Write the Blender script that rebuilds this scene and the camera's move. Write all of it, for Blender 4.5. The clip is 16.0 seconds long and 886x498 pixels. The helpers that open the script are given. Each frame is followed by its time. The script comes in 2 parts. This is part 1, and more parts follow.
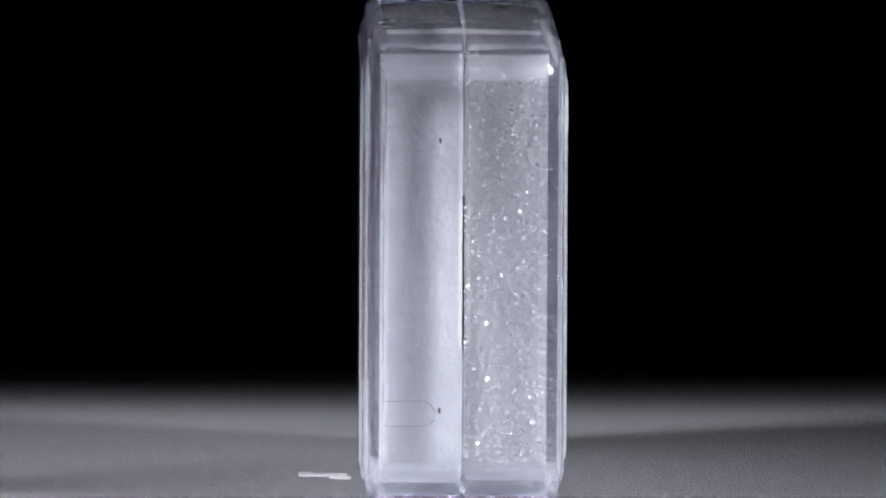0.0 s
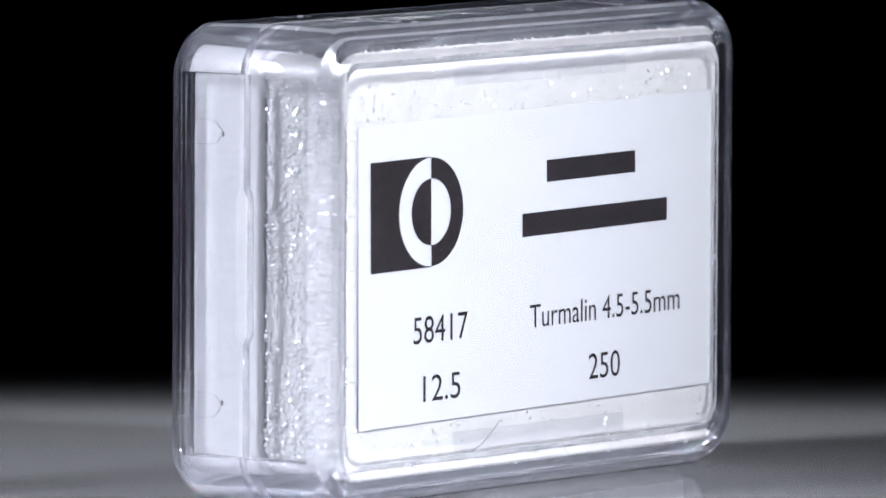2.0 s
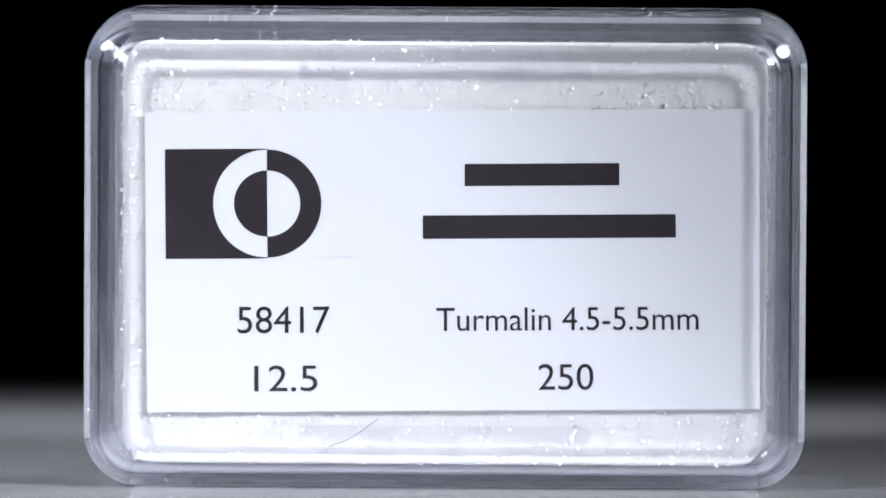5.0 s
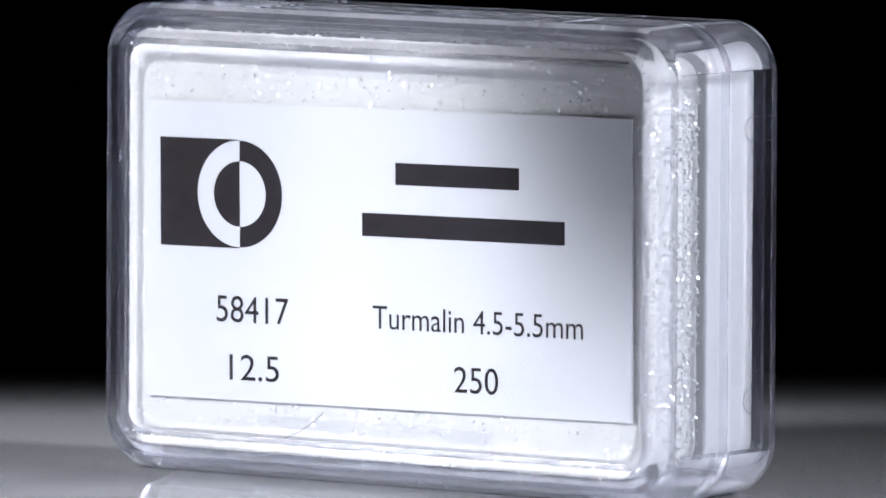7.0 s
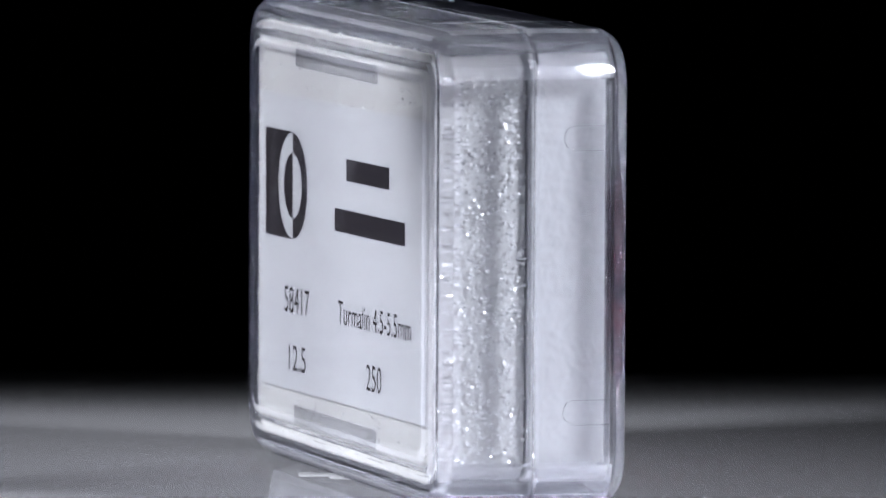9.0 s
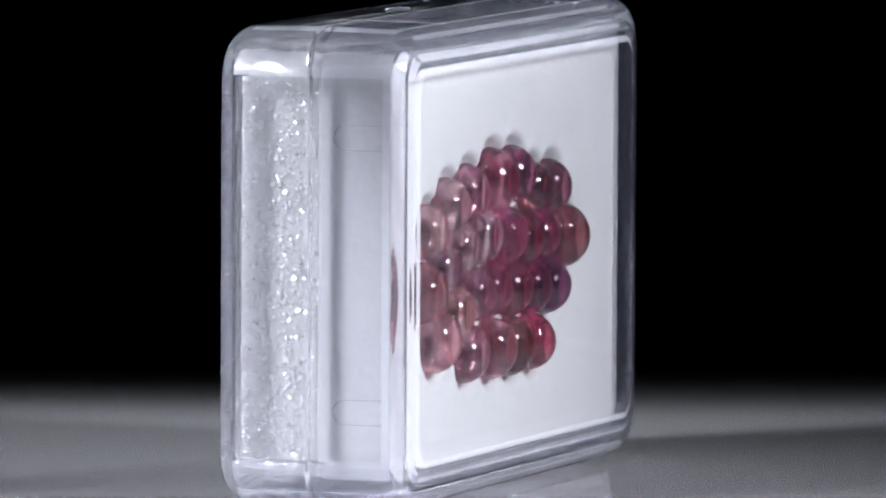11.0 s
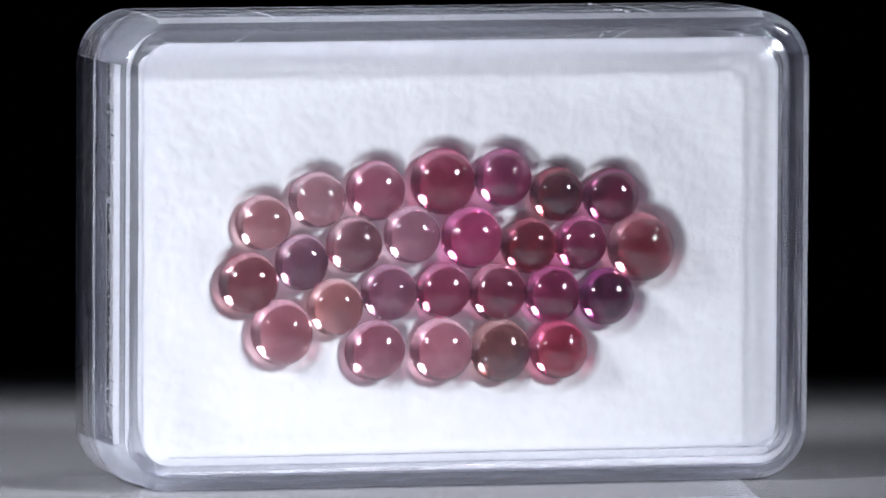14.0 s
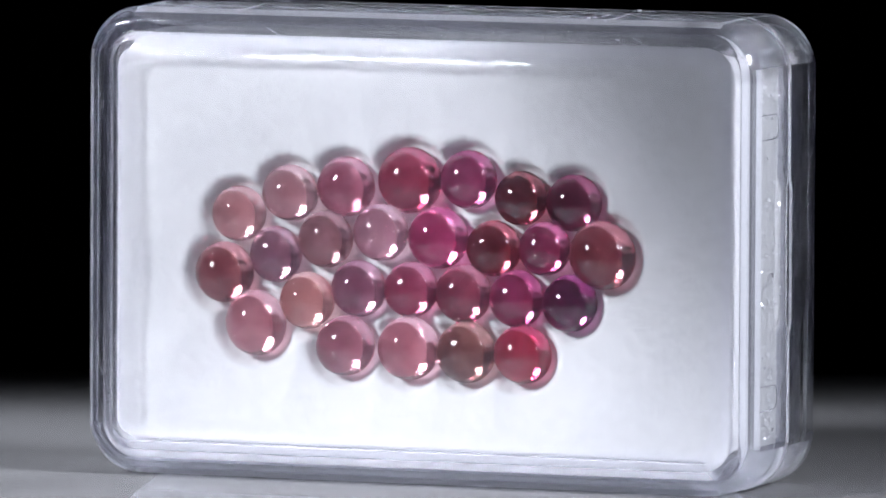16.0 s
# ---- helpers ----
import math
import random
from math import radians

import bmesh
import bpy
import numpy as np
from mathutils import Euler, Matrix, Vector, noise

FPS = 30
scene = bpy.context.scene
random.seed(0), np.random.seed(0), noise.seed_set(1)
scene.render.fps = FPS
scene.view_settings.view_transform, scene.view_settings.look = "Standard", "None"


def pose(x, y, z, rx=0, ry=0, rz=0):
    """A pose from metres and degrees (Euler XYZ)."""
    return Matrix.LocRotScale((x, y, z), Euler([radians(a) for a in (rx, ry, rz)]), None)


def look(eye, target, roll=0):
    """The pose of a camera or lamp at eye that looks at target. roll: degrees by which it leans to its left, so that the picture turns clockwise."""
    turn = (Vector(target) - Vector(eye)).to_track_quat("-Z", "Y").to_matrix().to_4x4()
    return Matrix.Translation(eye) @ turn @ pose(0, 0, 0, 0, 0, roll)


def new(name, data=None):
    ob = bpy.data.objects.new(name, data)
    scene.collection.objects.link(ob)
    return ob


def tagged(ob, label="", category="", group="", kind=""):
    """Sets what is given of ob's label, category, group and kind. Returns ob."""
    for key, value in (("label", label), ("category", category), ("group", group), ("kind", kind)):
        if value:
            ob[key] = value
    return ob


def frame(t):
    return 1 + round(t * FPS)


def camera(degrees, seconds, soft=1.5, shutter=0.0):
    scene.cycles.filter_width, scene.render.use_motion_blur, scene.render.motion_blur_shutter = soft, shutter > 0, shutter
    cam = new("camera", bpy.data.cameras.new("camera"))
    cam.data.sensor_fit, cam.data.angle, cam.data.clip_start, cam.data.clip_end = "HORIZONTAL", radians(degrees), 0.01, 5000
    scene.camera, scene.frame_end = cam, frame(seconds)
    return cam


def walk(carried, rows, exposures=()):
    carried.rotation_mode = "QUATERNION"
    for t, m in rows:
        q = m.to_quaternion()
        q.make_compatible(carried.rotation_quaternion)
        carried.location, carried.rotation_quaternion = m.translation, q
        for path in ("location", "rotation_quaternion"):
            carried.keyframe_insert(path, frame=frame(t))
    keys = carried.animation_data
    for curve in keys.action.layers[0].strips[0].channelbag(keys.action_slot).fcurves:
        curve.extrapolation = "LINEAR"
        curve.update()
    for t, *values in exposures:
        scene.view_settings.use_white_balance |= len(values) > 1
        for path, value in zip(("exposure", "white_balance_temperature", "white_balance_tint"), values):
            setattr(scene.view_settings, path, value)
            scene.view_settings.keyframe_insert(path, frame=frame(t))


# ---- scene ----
cam = camera(3.962, 16.0, soft=1.6)
EYE, AIM = (0.0, -1.1, 0.1054), (0.0, 0.0, 0.01998)
walk(cam, [(0.0, look(EYE, AIM, 0.3)), (16.0, look(EYE, AIM, 0.3))])

scene.cycles.max_bounces, scene.cycles.transmission_bounces, scene.cycles.glossy_bounces = 16, 16, 12
scene.cycles.sample_clamp_indirect = 0.0

cam.data.dof.use_dof = True
cam.data.dof.focus_distance, cam.data.dof.aperture_fstop = 1.095, 75.0

# ---- light: a dim studio, two softboxes in front of the box ----
world = bpy.data.worlds.new("dim_studio")
scene.world = world
world.use_nodes = True
world.node_tree.nodes["Background"].inputs[0].default_value = (0.74, 0.78, 1.0, 1)
world.node_tree.nodes["Background"].inputs[1].default_value = 0.03


def softbox(name, way, far, aim, w, h, watts, colour, spread):
    lamp = bpy.data.lights.new(name, "AREA")
    lamp.shape, lamp.size, lamp.size_y, lamp.energy, lamp.color = "RECTANGLE", w, h, watts, colour
    lamp.spread = radians(spread)
    ob = new(name, lamp)
    ob.matrix_world = look(Vector(way).normalized() * far + Vector((0, 0, 0.02)), aim)
    return ob


softbox("softbox_lamp", (-0.80, -0.46, 0.48), 0.45, (-0.014, 0.018, 0.006), 0.11, 0.11, 0.110, (0.91, 0.935, 1.0), 26)
softbox("softbox_lamp", (0.78, -0.42, 0.47), 0.45, (-0.008, -0.026, 0.038), 0.11, 0.11, 0.110, (0.91, 0.935, 1.0), 26)


# ---- materials ----
def material(name):
    m = bpy.data.materials.new(name)
    m.use_nodes = True
    return m, m.node_tree.nodes, m.node_tree.links, m.node_tree.nodes["Principled BSDF"]


def plain(name, colour, rough=0.5, **more):
    m, n, l, b = material(name)
    b.inputs["Base Color"].default_value = (*colour, 1)
    b.inputs["Roughness"].default_value = rough
    for k, v in more.items():
        b.inputs[k.replace("_", " ")].default_value = v
    return m


def grain(m, scale, low, high, bump=0.0, dist=0.0001, detail=6.0, rough=None, second=0.0):
    """Noise in the base colour between two greys or colours, with relief of the same grain."""
    n, l = m.node_tree.nodes, m.node_tree.links
    b = n["Principled BSDF"]
    co = n.new("ShaderNodeTexCoord")
    no = n.new("ShaderNodeTexNoise")
    no.inputs["Scale"].default_value, no.inputs["Detail"].default_value = scale, detail
    l.new(co.outputs["Object"], no.inputs["Vector"])
    ramp = n.new("ShaderNodeValToRGB")
    ramp.color_ramp.elements[0].position, ramp.color_ramp.elements[1].position = 0.3, 0.7
    ramp.color_ramp.elements[0].color, ramp.color_ramp.elements[1].color = (*low, 1), (*high, 1)
    src = no.outputs["Fac"]
    if second:
        n2 = n.new("ShaderNodeTexNoise")
        n2.inputs["Scale"].default_value, n2.inputs["Detail"].default_value = second, 3.0
        l.new(co.outputs["Object"], n2.inputs["Vector"])
        mix = n.new("ShaderNodeMix")
        mix.inputs[0].default_value = 0.5
        l.new(no.outputs["Fac"], mix.inputs[2])
        l.new(n2.outputs["Fac"], mix.inputs[3])
        src = mix.outputs[0]
    l.new(src, ramp.inputs["Fac"])
    l.new(ramp.outputs["Color"], b.inputs["Base Color"])
    if bump:
        bu = n.new("ShaderNodeBump")
        bu.inputs["Strength"].default_value, bu.inputs["Distance"].default_value = bump, dist
        l.new(no.outputs["Fac"], bu.inputs["Height"])
        l.new(bu.outputs["Normal"], b.inputs["Normal"])
    if rough:
        mr = n.new("ShaderNodeMapRange")
        mr.inputs["To Min"].default_value, mr.inputs["To Max"].default_value = rough
        l.new(src, mr.inputs["Value"])
        l.new(mr.outputs["Result"], b.inputs["Roughness"])
    return m


def straight_through(m, colour, share):
    """Lets that share of the light pass without being bent."""
    n, l = m.node_tree.nodes, m.node_tree.links
    clear = n.new("ShaderNodeBsdfTransparent")
    clear.inputs["Color"].default_value = (*colour, 1)
    mix = n.new("ShaderNodeMixShader")
    mix.inputs[0].default_value = share
    l.new(n["Principled BSDF"].outputs[0], mix.inputs[1])
    l.new(clear.outputs[0], mix.inputs[2])
    l.new(mix.outputs[0], n["Material Output"].inputs["Surface"])
    return clear


M_SHEET = grain(plain("pale_acrylic", (0.8, 0.8, 0.82), 0.02, Specular_IOR_Level=0.5), 90, (0.83, 0.84, 0.89), (0.88, 0.89, 0.94), rough=(0.006, 0.02), second=900)
M_CLOTH = grain(plain("black_velvet", (0.002, 0.002, 0.002), 0.95, Specular_IOR_Level=0.0), 600, (0.001, 0.001, 0.001), (0.003, 0.003, 0.003), 0.3, 0.001)
M_CLEAR = plain("clear_polystyrene", (0.985, 0.987, 1.0), 0.0, IOR=1.55, Transmission_Weight=1.0)


def hazy(m, surface, share):
    """Fine scratches and dust on clear plastic: a small share of the light is scattered both ways, faintly violet."""
    n, l = m.node_tree.nodes, m.node_tree.links
    co = n.new("ShaderNodeTexCoord")
    no = n.new("ShaderNodeTexNoise")
    no.inputs["Scale"].default_value, no.inputs["Detail"].default_value = 160, 5
    l.new(co.outputs["Object"], no.inputs["Vector"])
    mr = n.new("ShaderNodeMapRange")
    mr.inputs["From Min"].default_value, mr.inputs["From Max"].default_value = 0.3, 0.7
    mr.inputs["To Min"].default_value, mr.inputs["To Max"].default_value = share * 0.7, share * 1.3
    l.new(no.outputs["Fac"], mr.inputs["Value"])
    di, tr = n.new("ShaderNodeBsdfDiffuse"), n.new("ShaderNodeBsdfTranslucent")
    for k in (di, tr):
        k.inputs["Color"].default_value = (0.68, 0.70, 0.98, 1)
    both = n.new("ShaderNodeMixShader")
    l.new(di.outputs[0], both.inputs[1])
    l.new(tr.outputs[0], both.inputs[2])
    mix = n.new("ShaderNodeMixShader")
    l.new(mr.outputs["Result"], mix.inputs[0])
    l.new(surface, mix.inputs[1])
    l.new(both.outputs[0], mix.inputs[2])
    l.new(mix.outputs[0], n["Material Output"].inputs["Surface"])
    return m


def pane(name, colour, rough, haze):
    """A thin flat sheet of clear plastic: light goes straight through, gloss grows towards grazing."""
    m, n, l, b = material(name)
    n.remove(b)
    clear, gloss, fr = n.new("ShaderNodeBsdfTransparent"), n.new("ShaderNodeBsdfGlossy"), n.new("ShaderNodeLayerWeight")
    clear.inputs["Color"].default_value = (*colour, 1)
    gloss.inputs["Roughness"].default_value, fr.inputs["Blend"].default_value = rough, 0.5
    steep, least = n.new("ShaderNodeMath"), n.new("ShaderNodeMath")
    steep.operation, least.operation = "POWER", "MULTIPLY_ADD"
    steep.inputs[1].default_value, least.inputs[1].default_value, least.inputs[2].default_value = 5.0, 0.955, 0.045
    l.new(fr.outputs["Facing"], steep.inputs[0])
    l.new(steep.outputs[0], least.inputs[0])
    mix = n.new("ShaderNodeMixShader")
    l.new(least.outputs[0], mix.inputs[0])
    l.new(clear.outputs[0], mix.inputs[1])
    l.new(gloss.outputs[0], mix.inputs[2])
    return hazy(m, mix.outputs[0], haze)


M_WALL = plain("clear_polystyrene_wall", (0.955, 0.96, 1.0), 0.015, IOR=1.55, Transmission_Weight=1.0)
straight_through(M_WALL, (0.96, 0.965, 1.0), 0.20)
hazy(M_WALL, M_WALL.node_tree.nodes["Mix Shader"].outputs[0], 0.019)
# side walls: the greyer tint puts the shade of the foam's sides into the plastic
M_SIDE_DIM = pane("dimmed_polystyrene_side", (0.90, 0.905, 0.925), 0.03, 0.008)
M_PANE = pane("clear_polystyrene_pane", (0.985, 0.987, 0.995), 0.02, 0.012)
M_FOAM = grain(plain("white_foam", (0.8, 0.8, 0.8), 0.8), 900, (0.64, 0.645, 0.65), (0.75, 0.755, 0.76), 0.6, 0.00025, second=6000)
M_SPARK = grain(plain("sparkling_foam", (0.8, 0.8, 0.8), 0.5), 1500, (0.64, 0.64, 0.63), (0.76, 0.76, 0.745), 0.3, 0.0002, second=350)
M_FLECK = plain("foam_cell_wall", (0.98, 0.98, 0.98), 0.24, Metallic=0.2, Specular_IOR_Level=1.0)
M_LABEL = grain(plain("white_paper", (0.8, 0.8, 0.82), 0.45), 2500, (0.68, 0.69, 0.71), (0.73, 0.74, 0.76), 0.1, 0.00003)
M_INK = grain(plain("black_toner", (0.012, 0.009, 0.009), 0.6, Specular_IOR_Level=0.15), 5000, (0.008, 0.006, 0.006), (0.022, 0.015, 0.014), second=900)
M_HAIR = plain("dark_fibre", (0.08, 0.07, 0.07), 0.6)
M_SEAM = plain("frosted_edge", (0.93, 0.93, 1.0), 0.35, IOR=1.5, Transmission_Weight=0.9)
M_DUST = plain("white_dust", (0.5, 0.5, 0.52), 0.8)


def gem_material(name, colour, deep):
    """Tourmaline: coloured glass with cloudy veins, part of the light passing straight through."""
    m, n, l, b = material(name)
    co = n.new("ShaderNodeTexCoord")
    no = n.new("ShaderNodeTexNoise")
    no.inputs["Scale"].default_value, no.inputs["Detail"].default_value, no.inputs["Distortion"].default_value = 260, 3, 0.6
    l.new(co.outputs["Object"], no.inputs["Vector"])
    ramp = n.new("ShaderNodeValToRGB")
    ramp.color_ramp.elements[0].position, ramp.color_ramp.elements[1].position = 0.38, 0.66
    ramp.color_ramp.elements[0].color, ramp.color_ramp.elements[1].color = tuple(c ** 0.86 * k for c, k in zip(deep, (1.03, 0.81, 0.83))) + (1,), tuple(c ** 0.52 * k for c, k in zip(colour, (1.03, 0.86, 0.89))) + (1,)
    l.new(no.outputs["Fac"], ramp.inputs["Fac"])
    l.new(ramp.outputs["Color"], b.inputs["Base Color"])
    b.inputs["Roughness"].default_value, b.inputs["IOR"].default_value = 0.015, 1.63
    b.inputs["Transmission Weight"].default_value = 1.0
    clear = straight_through(m, colour, 0.16)
    l.new(ramp.outputs["Color"], clear.inputs["Color"])
    return m


# ---- mesh helpers ----
def part(name, bm, mat, parent=None, label="", smooth=0.0):
    """Links a bmesh as one mesh object. smooth: edges flatter than so many degrees are shaded smooth."""
    me = bpy.data.meshes.new(name)
    bmesh.ops.recalc_face_normals(bm, faces=bm.faces)
    for f in bm.faces:
        f.smooth = smooth > 0
    bm.to_mesh(me)
    bm.free()
    if smooth:
        me.set_sharp_from_angle(angle=radians(smooth))
    me.materials.append(mat)
    ob = new(name, me)
    ob.parent = parent
    if label:
        tagged(ob, label)
    return ob


def ring(hx, hz, r, y, n=8, cuts=()):
    """A rounded rectangle round the y axis, centred on z = 0; cuts: heights of extra points on the short sides."""
    r = max(min(r, hx, hz), 0.00005)
    pts = []
    for cx, cz, a0 in ((1, 1, 0), (-1, 1, 90), (-1, -1, 180), (1, -1, 270)):
        if a0 == 180:
            pts += [(-hx, y, c) for c in sorted(cuts, reverse=True)]
        for i in range(n + 1):
            a = radians(a0 + 90 * i / n)
            pts.append((cx * (hx - r) + r * math.cos(a), y, cz * (hz - r) + r * math.sin(a)))
    pts += [(hx, y, c) for c in sorted(cuts)]
    return pts


def loft(rings, caps=True):
    bm = bmesh.new()
    loops = [[bm.verts.new(p) for p in rg] for rg in rings]
    for a, b in zip(loops, loops[1:]):
        k = len(a)
        for i in range(k):
            bm.faces.new((a[i], a[(i + 1) % k], b[(i + 1) % k], b[i]))
    if caps:
        bm.faces.new(loops[0])
        bm.faces.new(loops[-1])
    return bm


def slab(x0, x1, y0, y1, z0, z1, bevel=0.0):
    bm = bmesh.new()
    bmesh.ops.create_cube(bm, size=1)
    bmesh.ops.scale(bm, vec=(x1 - x0, y1 - y0, z1 - z0), verts=bm.verts)
    bmesh.ops.translate(bm, vec=((x0 + x1) / 2, (y0 + y1) / 2, (z0 + z1) / 2), verts=bm.verts)
    if bevel:
        bmesh.ops.bevel(bm, geom=bm.edges[:], offset=bevel, segments=3, affect="EDGES", profile=0.5)
    return bm


def tube(points, r, sides=6):
    """A thin round rod along a line of points."""
    bm = bmesh.new()
    loops = []
    for i, p in enumerate(points):
        p = Vector(p)
        d = (Vector(points[min(i + 1, len(points) - 1)]) - Vector(points[max(i - 1, 0)])).normalized()
        u = d.orthogonal().normalized()
        w = d.cross(u)
        loops.append([bm.verts.new(p + r * (math.cos(a) * u + math.sin(a) * w)) for a in (2 * math.pi * k / sides for k in range(sides))])
    for a, b in zip(loops, loops[1:]):
        for i in range(sides):
            bm.faces.new((a[i], a[(i + 1) % sides], b[(i + 1) % sides], b[i]))
    bm.faces.new(loops[0])
    bm.faces.new(loops[-1])
    return bm


# ---- table and backdrop ----
tagged(part("table", slab(-0.9, 0.9, -1.4, 0.55, -0.06, -0.004, 0.004), M_CLOTH, smooth=40),
       "table covered in plain black velvet cloth", "table", kind="structure")
tagged(part("backdrop", slab(-0.4, 0.4, 0.45, 0.46, -0.004, 0.25), M_CLOTH), "hanging black velvet backdrop", "backdrop", kind="structure")
tagged(part("table_top", slab(-0.75, 0.75, -1.3, 0.107, -0.004, 0.0, 0.0012), M_SHEET, smooth=40),
       "glossy pale grey acrylic sheet on the black table", "table top", kind="structure")

# ---- an unseen black flag, added to shade the rear of the sheet ----
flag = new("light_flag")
tagged(flag, "unseen black board on two thin posts, added to shade the rear of the sheet", "light flag")
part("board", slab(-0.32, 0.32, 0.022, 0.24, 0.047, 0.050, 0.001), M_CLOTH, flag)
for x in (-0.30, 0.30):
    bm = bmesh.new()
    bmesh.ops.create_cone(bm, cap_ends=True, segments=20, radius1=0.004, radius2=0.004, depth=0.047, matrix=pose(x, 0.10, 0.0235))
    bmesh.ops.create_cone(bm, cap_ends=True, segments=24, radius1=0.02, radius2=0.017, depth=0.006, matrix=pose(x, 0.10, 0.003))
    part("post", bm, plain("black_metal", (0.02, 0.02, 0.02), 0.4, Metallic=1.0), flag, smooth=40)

# a second unseen flag, added to keep the left lamp off part of the box
flag = new("light_flag")
tagged(flag, "unseen small black board on a thin stand, added to shade part of the box", "light flag")
bm = bmesh.new()
q = [Vector(p) for p in ((-0.0706, -0.029, 0.12), (-0.043, -0.0506, 0.05), (0.0123, -0.0933, 0.05), (-0.0153, -0.0717, 0.12))]
nrm = (q[1] - q[0]).cross(q[2] - q[0]).normalized() * 0.001
lo, hi = [bm.verts.new(p) for p in q], [bm.verts.new(p + nrm) for p in q]
bm.faces.new(lo)
bm.faces.new(hi)
for i in range(4):
    bm.faces.new((lo[i], lo[(i + 1) % 4], hi[(i + 1) % 4], hi[i]))
part("board", bm, M_CLOTH, flag)
bm = bmesh.new()
bmesh.ops.create_cone(bm, cap_ends=True, segments=16, radius1=0.0015, radius2=0.0015, depth=0.124, matrix=pose(-0.0715, -0.0285, 0.062))
bmesh.ops.create_cone(bm, cap_ends=True, segments=24, radius1=0.016, radius2=0.014, depth=0.005, matrix=pose(-0.0715, -0.0285, 0.0025))
part("post", bm, plain("black_metal", (0.02, 0.02, 0.02), 0.4, Metallic=1.0), flag, smooth=40)

# ---- box ----
W, H, D, MID = 0.0620, 0.0407, 0.0171, -0.00117
WALL, R = 0.0012, 0.0048
CUTS = (-0.0066, -0.0058, 0.0058, 0.0066)
box = new("gem_box")
tagged(box, "clear plastic gem display box standing on edge", "box")
C = Vector((0, MID, H / 2))


def half_shell(sign):
    """A cup of clear plastic: seam at u = 0, face with a raised panel at u = D / 2."""
    hx, hz, d = W / 2, H / 2, D / 2

    def at(inset, u):
        taper = 0.00018 * u / d if inset < 0.001 else 0.0
        k = inset + taper
        return ring(hx - k, hz - k, max(R - k, 0.0018), -u, 10, CUTS)

    def seam(inset, u):
        return [(x, y - 0.0004 if sign * x < -hx + 0.002 and abs(z) < 0.006 else y, z) for x, y, z in at(inset, u)]

    rings = [at(0.0050, d - 0.00025), at(0.0036, d - 0.00030), at(0.0029, d - 0.0008), at(0.0020, d - 0.0013), at(0.0014, d - 0.0017),
             at(WALL, d - 0.0023), seam(WALL, 0.00004), seam(0.0002, 0.00003), seam(0.0, 0.0002), at(0.0, d - 0.0018)]
    for a in (18, 36, 54, 72, 90):
        k = 0.0014 * (1 - math.cos(radians(a)))
        rings.append(at(k + 0.00018, d - 0.0018 + 0.0014 * math.sin(radians(a))))
    rings += [at(0.0020, d - 0.0004), at(0.00225, d - 0.00038), at(0.0025, d - 0.00022), at(0.00275, d - 0.00006), at(0.0030, d), at(0.0034, d),
              at(0.0039, d)]
    # the raised panel's step: a ramp between two fine rounded creases
    lo, hi, up = (0.0034, 0.0041, 0.00015) if sign < 0 else (0.0039, 0.0046, 0.00022)
    rings[-1] = at(lo, d)
    rings += [at(lo + (hi - lo) * a, d + up * b) for a, b in ((0.07, 0.02), (0.14, 0.12), (0.80, 0.92), (0.90, 0.99), (1.0, 1.0))] + [at(hi + 0.0009, d + up)]
    return [[(sign * x, sign * y, z) for x, y, z in g] for g in rings]


for s, nm, lb in ((1, "lid", "clear plastic lid half with raised panel"), (-1, "base", "clear plastic base half with raised panel")):
    ob = part(nm, loft(half_shell(s)), M_WALL, box, lb, smooth=34)
    ob.location = C
    ob.data.materials.append(M_PANE)
    ob.data.materials.append(M_SIDE_DIM)
    for f in ob.data.polygons:
        ys = [ob.data.vertices[v].co.y for v in f.vertices]
        if abs(f.normal.y) > 0.99 and min(abs(y) for y in ys) > 0.004:
            f.material_index = 1
        elif abs(f.normal.y) < 0.1 and max(abs(f.normal.x), abs(f.normal.z)) > 0.99 and max(ys) - min(ys) > 0.004:
            f.material_index = 2

# four U-shaped hinge tabs and two thumb ridges on the base half
for sx in (-1, 1):
    for z in (0.0316 - H / 2, 0.0085 - H / 2):
        x, h0 = sx * (W / 2 - 0.0002), 0.00105
        pts = [(x, 0.0067, z + h0), (x, 0.0034, z + h0)]
        pts += [(x, 0.0034 - h0 * math.sin(radians(a)), z + h0 * math.cos(radians(a))) for a in (20, 45, 70, 90, 110, 135, 160)]
        pts += [(x, 0.0034, z - h0), (x, 0.0067, z - h0)]
        ob = part("hinge_tab", tube(pts, 0.00005, 6), M_CLEAR, box, smooth=60)
        ob.location = C
        ob.visible_shadow = False
for sz in (-1, 1):
    ob = part("thumb_ridge", slab(-0.0016, 0.0016, -0.0040, -0.0028, -0.00012, 0.00012, 0.0001), M_CLEAR, box, smooth=60)
    ob.location = C + Vector((0, 0, sz * (H / 2 - 0.0001)))
    ob.visible_shadow = False


# two dark specks beside the seam
for z in (0.0315, 0.0088):
    bm = bmesh.new()
    bmesh.ops.create_icosphere(bm, subdivisions=2, radius=0.00016, matrix=Matrix.Diagonal((0.35, 0.8, 1.7, 1)))
    part("speck", bm, M_HAIR, box, "tiny dark speck beside the seam", smooth=60).location = (-W / 2 + 0.00001, 0.0008, z)

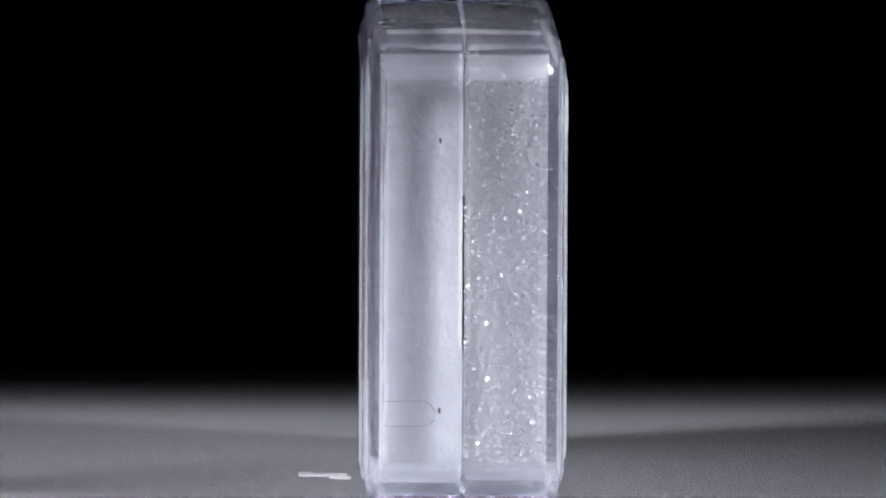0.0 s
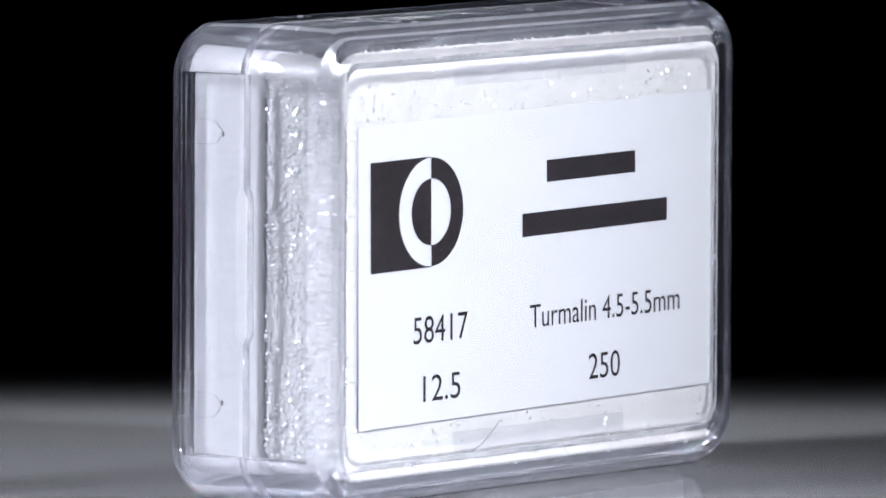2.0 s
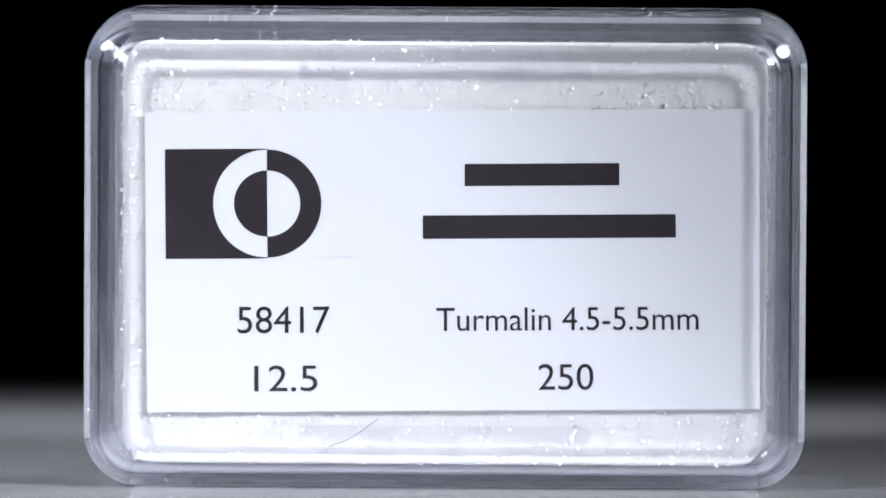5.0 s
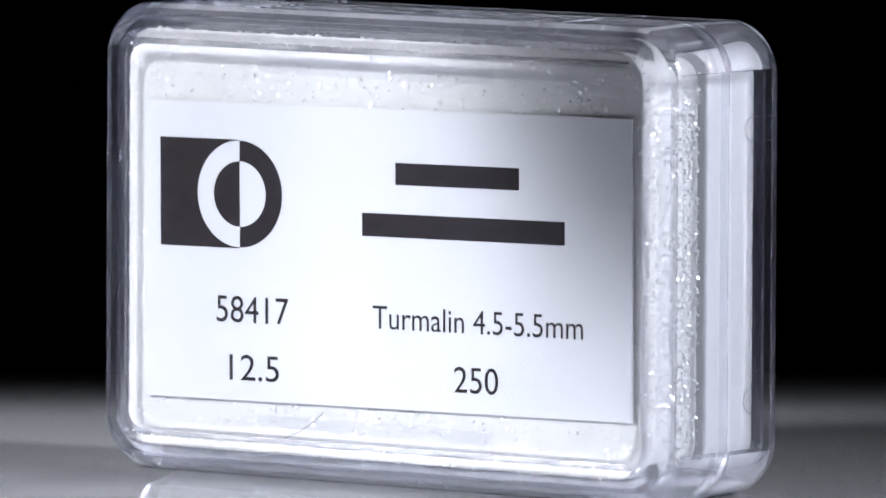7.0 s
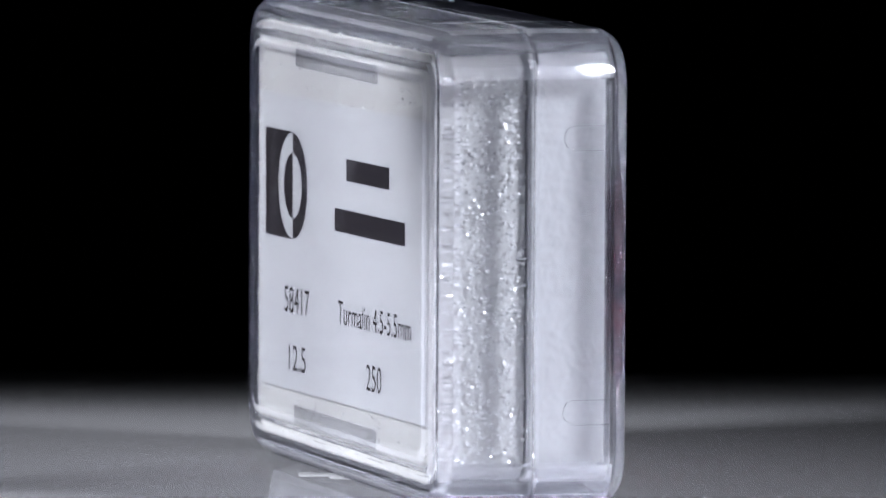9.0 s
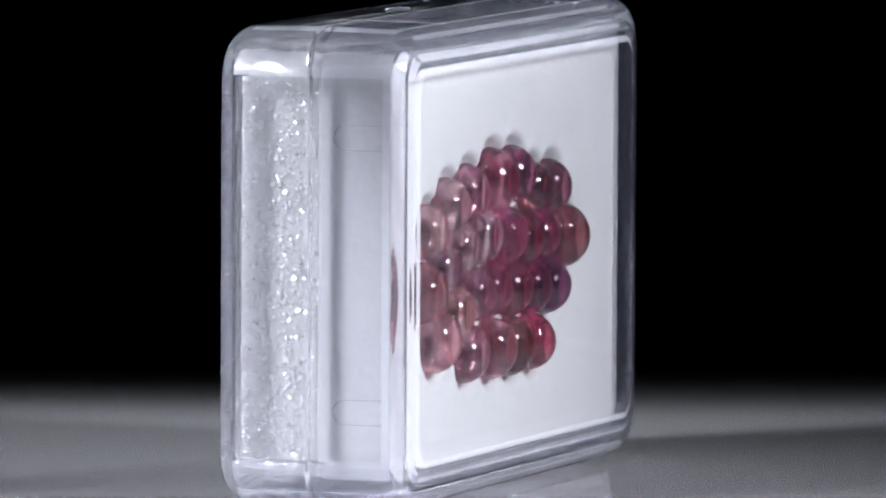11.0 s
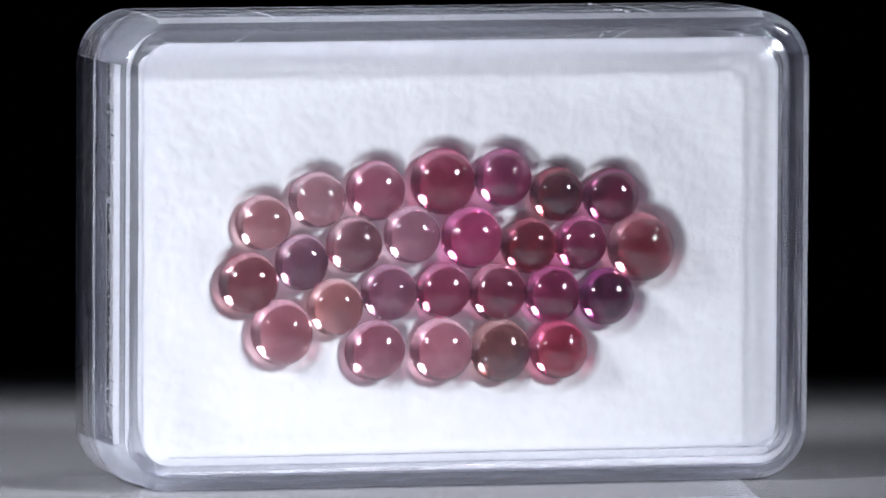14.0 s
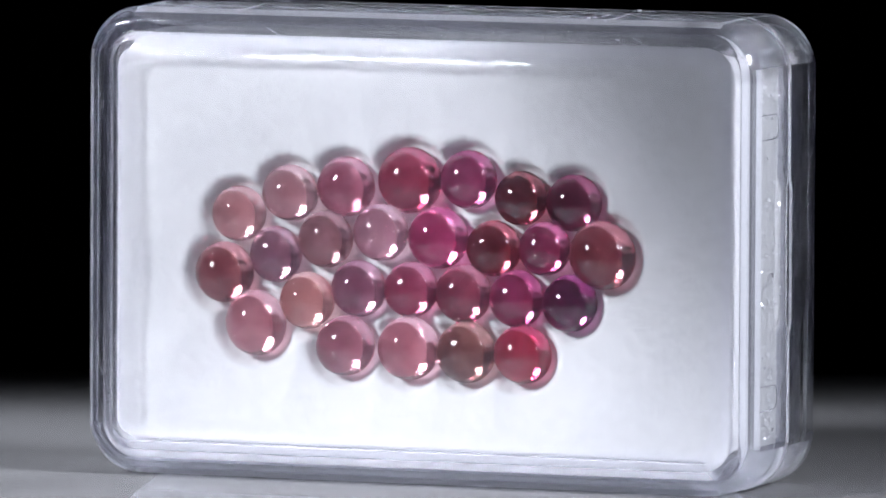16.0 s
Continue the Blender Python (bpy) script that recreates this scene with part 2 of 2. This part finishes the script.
# two fine moulded lines across the top
for x, y0, y1 in ((0.0172, -0.0064, 0.0060), (-0.0165, -0.0068, 0.0060)):
    pts = [(x + 0.0004 * math.sin(7 * i), y0 + (y1 - y0) * i / 8, H / 2 - 0.00005 - 0.00018 * abs(y0 + (y1 - y0) * i / 8 - MID) / (D / 2)) for i in range(9)]
    ob = part("moulded_line", tube(pts, 0.00004, 5), M_SEAM, box, smooth=60)
    ob.location = C - Vector((0, MID, 0))

# wide finger ribs inside the lid's face, along its top and bottom edges
for sz in (-1, 1):
    ob = part("finger_rib", slab(-0.0125, 0.0125, -0.00012, 0.00012, -0.0008, 0.0008, 0.0001), M_PANE, box, "clear moulded rib", smooth=60)
    ob.location = (0, MID - D / 2 - 0.00018, H / 2 + sz * (H / 2 - 0.0048))
    ob.visible_shadow = False

# a row of tiny embossed bars on the top
for i in range(9):
    ob = part("embossed_mark", slab(-0.00012, 0.00012, -0.00022, 0.00022, -0.00004, 0.00004, 0.00002), M_SEAM, box)
    ob.location = (-0.0149 + 0.00012 * math.sin(5 * i), MID - 0.0062 + 0.00155 * i + 0.0003 * math.sin(3 * i), H - 0.00014)

# ---- foam ----
def foam_block(hx, hz, y0, y1, nx, nz, rough):
    """A block with an uneven skin: a box of small quads, pushed about by noise."""
    bm = bmesh.new()
    ny = max(4, int(abs(y1 - y0) / (2 * hx) * nx))
    grid = {}

    def vert(i, j, k):
        if (i, j, k) not in grid:
            grid[i, j, k] = bm.verts.new((-hx + 2 * hx * i / nx, y0 + (y1 - y0) * j / ny, -hz + 2 * hz * k / nz))
        return grid[i, j, k]

    for i in range(nx):
        for k in range(nz):
            for j in (0, ny):
                bm.faces.new((vert(i, j, k), vert(i + 1, j, k), vert(i + 1, j, k + 1), vert(i, j, k + 1)))
    for j in range(ny):
        for k in range(nz):
            for i in (0, nx):
                bm.faces.new((vert(i, j, k), vert(i, j + 1, k), vert(i, j + 1, k + 1), vert(i, j, k + 1)))
        for i in range(nx):
            for k in (0, nz):
                bm.faces.new((vert(i, j, k), vert(i + 1, j, k), vert(i + 1, j + 1, k), vert(i, j + 1, k)))
    r = 0.0028
    for v in bm.verts:
        cx, cz = max(abs(v.co.x) - (hx - r), 0), max(abs(v.co.z) - (hz - r), 0)
        far = math.hypot(cx, cz)
        if cx > 0 and cz > 0 and far > r:
            v.co.x -= math.copysign(cx * (1 - r / far), v.co.x)
            v.co.z -= math.copysign(cz * (1 - r / far), v.co.z)
        q = v.co * 1400
        v.co += rough * (noise.noise_vector(q) * 0.7 + noise.noise_vector(v.co * 300) * 0.6)
    return bm


def dented(bm):
    """The stones have sunk into the front of the pad: a hollow that follows their outline."""
    for v in bm.verts:
        if v.co.y > Y_FOAM - 0.0004:
            gap = min(math.hypot(v.co.x - x / 1000, v.co.z + H / 2 - z / 1000) - r / 1000 for x, z, r, *_ in STONES)
            for wide, deep in ((0.0011, 0.0012), (0.0070, Y_FOAM - Y_STONE - 0.0012)):
                k = min(max(1 - gap / wide, 0), 1)
                v.co.y -= deep * k * k * (3 - 2 * k)
    return bm


STONES = [  # x, z, radius in mm; light and deep colour
    (17.41, 22.80, 2.40, (0.93, 0.79, 0.78), (0.80, 0.60, 0.60)), (12.65, 24.73, 2.50, (0.88, 0.75, 0.76), (0.72, 0.56, 0.59)),
    (7.49, 25.44, 2.55, (0.86, 0.52, 0.62), (0.60, 0.30, 0.42)), (1.55, 26.16, 2.90, (0.72, 0.20, 0.32), (0.50, 0.10, 0.20)),
    (-3.82, 26.39, 2.60, (0.68, 0.20, 0.42), (0.45, 0.11, 0.28)), (-8.61, 24.92, 2.35, (0.42, 0.10, 0.10), (0.22, 0.05, 0.07)),
    (-13.45, 24.66, 2.45, (0.45, 0.10, 0.22), (0.28, 0.06, 0.15)), (18.70, 17.70, 2.70, (0.68, 0.36, 0.36), (0.45, 0.20, 0.22)),
    (13.99, 19.39, 2.40, (0.68, 0.48, 0.58), (0.42, 0.28, 0.36)), (9.37, 20.83, 2.50, (0.74, 0.56, 0.58), (0.46, 0.32, 0.34)),
    (4.26, 21.59, 2.50, (0.90, 0.74, 0.80), (0.68, 0.50, 0.60)), (-1.06, 21.29, 2.70, (0.85, 0.25, 0.52), (0.66, 0.13, 0.38)),
    (-6.14, 20.54, 2.45, (0.55, 0.12, 0.16), (0.32, 0.06, 0.09)), (-10.79, 20.67, 2.35, (0.68, 0.17, 0.36), (0.48, 0.09, 0.26)),
    (-16.12, 20.27, 3.00, (0.62, 0.25, 0.28), (0.44, 0.15, 0.18)), (15.76, 13.41, 2.80, (0.92, 0.66, 0.70), (0.74, 0.46, 0.52)),
    (11.05, 15.49, 2.50, (0.93, 0.75, 0.70), (0.78, 0.54, 0.50)), (6.28, 16.69, 2.45, (0.76, 0.52, 0.62), (0.46, 0.26, 0.38)),
    (1.45, 16.77, 2.45, (0.76, 0.30, 0.46), (0.56, 0.18, 0.32)), (-3.38, 16.56, 2.50, (0.66, 0.26, 0.36), (0.46, 0.15, 0.24)),
    (-8.27, 16.30, 2.45, (0.64, 0.13, 0.34), (0.44, 0.07, 0.23)), (-13.12, 16.04, 2.50, (0.38, 0.05, 0.24), (0.18, 0.02, 0.12)),
    (7.48, 11.73, 2.65, (0.80, 0.52, 0.60), (0.54, 0.29, 0.37)), (1.62, 11.70, 2.70, (0.92, 0.62, 0.68), (0.74, 0.44, 0.52)),
    (-3.65, 11.54, 2.65, (0.60, 0.34, 0.28), (0.30, 0.15, 0.13)), (-8.84, 11.52, 2.55, (0.76, 0.10, 0.22), (0.56, 0.05, 0.14)),
]
Y_STONE, Y_FOAM = 0.0036, 0.0057
foam = part("foam_pad", dented(foam_block(W / 2 - 0.0026, H / 2 - 0.0022, MID + 0.0001, Y_FOAM, 150, 98, 0.00005)), M_FOAM, smooth=180)
tagged(foam, "white soft foam pad filling the base half", "foam")
foam2 = part("foam_insert", foam_block(W / 2 - 0.0034, H / 2 - 0.0023, -0.0090, MID - 0.0001, 150, 98, 0.00006), M_SPARK, smooth=180)
tagged(foam2, "translucent white foam with glittering cells, in the lid", "foam")
for ob in (foam, foam2):
    ob.location = (0, 0, H / 2)

bm = bmesh.new()
rnd = random.Random(5)
hx, hz = W / 2 - 0.0033, H / 2 - 0.0022
for i in range(17000):
    side = rnd.random()
    y = rnd.uniform(-0.0089, -0.00125)
    if side < 0.5:
        p, nrm = Vector((rnd.uniform(-hx, hx), rnd.uniform(-0.00914, -0.00902), rnd.uniform(-hz, hz))), Vector((0, -1, 0))
        if rnd.random() < 0.25 and abs(p.x) < hx - 0.006:
            continue
    elif side < 0.8:
        s = rnd.choice((-1, 1))
        p, nrm = Vector((s * (hx + 0.0001), y, rnd.uniform(-hz + 0.002, hz - 0.002))), Vector((s, 0, 0))
    else:
        s = rnd.choice((-1, 1))
        p, nrm = Vector((rnd.uniform(-hx + 0.002, hx - 0.002), y, s * hz)), Vector((0, 0, s))
    nrm = (nrm + Vector([rnd.gauss(0, 0.34) for _ in range(3)])).normalized()
    u = nrm.orthogonal().normalized()
    w = nrm.cross(u)
    r = rnd.uniform(0.00005, 0.00015) * (1.6 if rnd.random() < 0.1 else 1)
    a0 = rnd.random() * 6
    bm.faces.new([bm.verts.new(p + r * (math.cos(a0 + a) * u + math.sin(a0 + a) * w)) for a in (0, 1.3, 2.4, 3.9, 5.1)])
fl = part("glitter", bm, M_FLECK, foam2)
tagged(fl, "tiny glittering foam cells", kind="stuff")

# ---- paper label inside the lid ----
label = part("label", loft([ring(0.0262, 0.01285, 0.00008, -0.00005, 2), ring(0.0262, 0.01285, 0.00008, 0.00005, 2)]), M_LABEL, box, "white printed paper label inside the lid")
label.location = (0.00065, -0.00937, 0.0197)
label.rotation_euler = (0, radians(-0.66), 0)
FACE = -0.00007


def disc(x, z, r0, r1, a0, a1, n=40):
    """A flat piece of ring, 40 microns proud of the paper."""
    bm = bmesh.new()
    rows = [[bm.verts.new((x + r * math.cos(a), FACE, z + r * math.sin(a))) for r in (r0, r1)] for a in (radians(a0 + (a1 - a0) * i / n) for i in range(n + 1))]
    for a, b in zip(rows, rows[1:]):
        bm.faces.new((a[0], a[1], b[1], b[0]))
    return bm


LX, LZ = -0.01578, 0.0050
RI, RO, HS = 0.00283, 0.00462, 0.0047
bm = bmesh.new()
n = 48
edge = []
corner = math.degrees(math.atan2(HS, 0.0087))
turns = sorted([90 + 180 * i / n for i in range(n + 1)] + [180 - corner, 180 + corner])
rim = [bm.verts.new((LX + RO * math.cos(radians(a)), FACE, LZ + RO * math.sin(radians(a)))) for a in turns]
for a in turns:
    a = radians(a)
    k = min(0.0087 / max(-math.cos(a), 1e-6), HS / max(abs(math.sin(a)), 1e-6))
    edge.append(bm.verts.new((LX + k * math.cos(a), FACE, LZ + k * math.sin(a))))
for i in range(len(turns) - 1):
    bm.faces.new((rim[i], edge[i], edge[i + 1], rim[i + 1]))
part("logo_field", bm, M_INK, label, "black square field of the mark")
part("logo_half_disc", disc(LX, LZ, 0.00001, RI, 90, 270), M_INK, label, "black half disc of the mark")
part("logo_half_ring", disc(LX, LZ, RI, RO, -90, 90), M_INK, label, "black half ring of the mark")


def bar(x0, x1, z0, z1):
    bm = bmesh.new()
    bm.faces.new([bm.verts.new((x, FACE, z)) for x, z in ((x0, z0), (x1, z0), (x1, z1), (x0, z1))])
    return bm


part("printed_bar", bar(0.0011, 0.0143, 0.0064, 0.0083), M_INK, label, "plain dark printed bar")
part("printed_bar", bar(-0.0025, 0.0191, 0.0019, 0.0039), M_INK, label, "plain dark printed bar")


def lettering(body, x0, x1, z, height):
    """Words set between x0 and x1, capitals so high, standing on z."""
    cu = bpy.data.curves.new("lettering", "FONT")
    cu.body, cu.size = body, 1.0
    ob = new("lettering", cu)
    bpy.context.view_layer.update()
    me = bpy.data.meshes.new_from_object(ob)
    bpy.data.objects.remove(ob)
    xs = [v.co.x for v in me.vertices]
    ys = [v.co.y for v in me.vertices]
    kx, kz = (x1 - x0) / (max(xs) - min(xs)), height / max(ys)
    for v in me.vertices:
        v.co = (x0 + (v.co.x - min(xs)) * kx, FACE, z + v.co.y * kz)
    me.materials.append(M_INK)
    ob = new("lettering", me)
    ob.parent = label
    return ob


lettering("58417", -0.0184, -0.0105, -0.0061, 0.00228)
lettering("12.5", -0.0170, -0.0116, -0.0111, 0.00222)
lettering("Turmalin 4.5-5.5mm", -0.0014, 0.0210, -0.0060, 0.0020)
lettering("250", 0.0073, 0.0120, -0.0111, 0.00222)
part("crease", bar(-0.0112, -0.0072, 0.00035, 0.00039), plain("grey_line", (0.5, 0.5, 0.5), 0.6), label)

hair = part("fibre", tube([(-0.0098, 0, -0.0172), (-0.0082, 0, -0.0166), (-0.0068, 0, -0.0157), (-0.0056, 0, -0.01475)], 0.00003, 5), M_HAIR, box, "thin dark fibre on the lid")
hair.location = (0, MID - D / 2 - 0.00017, H / 2 + 0.0006)

# ---- stones ----


def hue_words(c):
    r, g, b = c
    tone = "dark" if r < 0.58 else "pale" if g > 0.5 else "bright"
    if g > b:
        return tone + (" brownish" if r < 0.7 else " peach")
    if r - g > 0.45:
        return tone + (" magenta" if b > 0.32 else " raspberry red")
    return tone + (" mauve" if b > g * 1.15 else " rose")


def cabochon(r, seed):
    """A domed stone on the -y side of its girdle turned to +y: a round dome with a shallow back."""
    bm = bmesh.new()
    rnd = random.Random(seed)
    sx, sz = 1 + rnd.uniform(-0.03, 0.03), 1 + rnd.uniform(-0.03, 0.03)
    high, back, seg = r * rnd.uniform(0.92, 1.04), r * 0.22, 40
    prof = [(r * math.cos(a), back * math.sin(a)) for a in (radians(10 * i - 80) for i in range(8))]
    prof += [(r * math.cos(a), high * math.sin(a)) for a in (radians(90 * i / 12) for i in range(12))]
    loops = [[bm.verts.new((sx * q * math.cos(2 * math.pi * k / seg), y, sz * q * math.sin(2 * math.pi * k / seg))) for k in range(seg)] for q, y in prof]
    for a, b in zip(loops, loops[1:]):
        for k in range(seg):
            bm.faces.new((a[k], a[(k + 1) % seg], b[(k + 1) % seg], b[k]))
    bm.faces.new(loops[0])
    tip = bm.verts.new((0, high, 0))
    for k in range(seg):
        bm.faces.new((loops[-1][k], loops[-1][(k + 1) % seg], tip))
    return bm


stones = []
for i, (x, z, r, light, deep) in enumerate(STONES):
    ob = part("gemstone", cabochon(r / 1000, i), gem_material("tourmaline", light, deep), smooth=60)
    tagged(ob, hue_words(light) + " polished tourmaline cabochon on white foam", "gemstone", "gemstones in the box")
    stones.append((ob, pose(x / 1000, Y_STONE + 0.00022 * r + 0.00010, z / 1000, 0, (i * 67) % 360, 0)))

# ---- scuffs on the sheet ----
top = bpy.data.objects["table_top"]
for x, y, ln, w, a in ((-0.0103, 0.0050, 0.0042, 0.0005, 4), (-0.0088, 0.0028, 0.0018, 0.0004, -12), (-0.0118, 0.0061, 0.0012, 0.0003, 10)):
    ob = part("scuff_mark", slab(-ln / 2, ln / 2, -w / 2, w / 2, 0.0, 0.00002), M_DUST, top)
    ob.matrix_basis = pose(x, y, 0.000004, 0, 0, a)

# ---- motion: the box and all that lies in it turn about one upright axis ----
def motions():
    turn = [(t, pose(0.00025, 0, 0, 0, 0, 90.59 - 18.236 * t)) for t in (i * 0.25 for i in range(65))]
    walk(box, turn)
    for thing in (foam, foam2):
        walk(thing, [(t, m @ pose(0, 0, H / 2)) for t, m in turn])
    for thing, place in stones:
        walk(thing, [(t, m @ place) for t, m in turn])


motions()
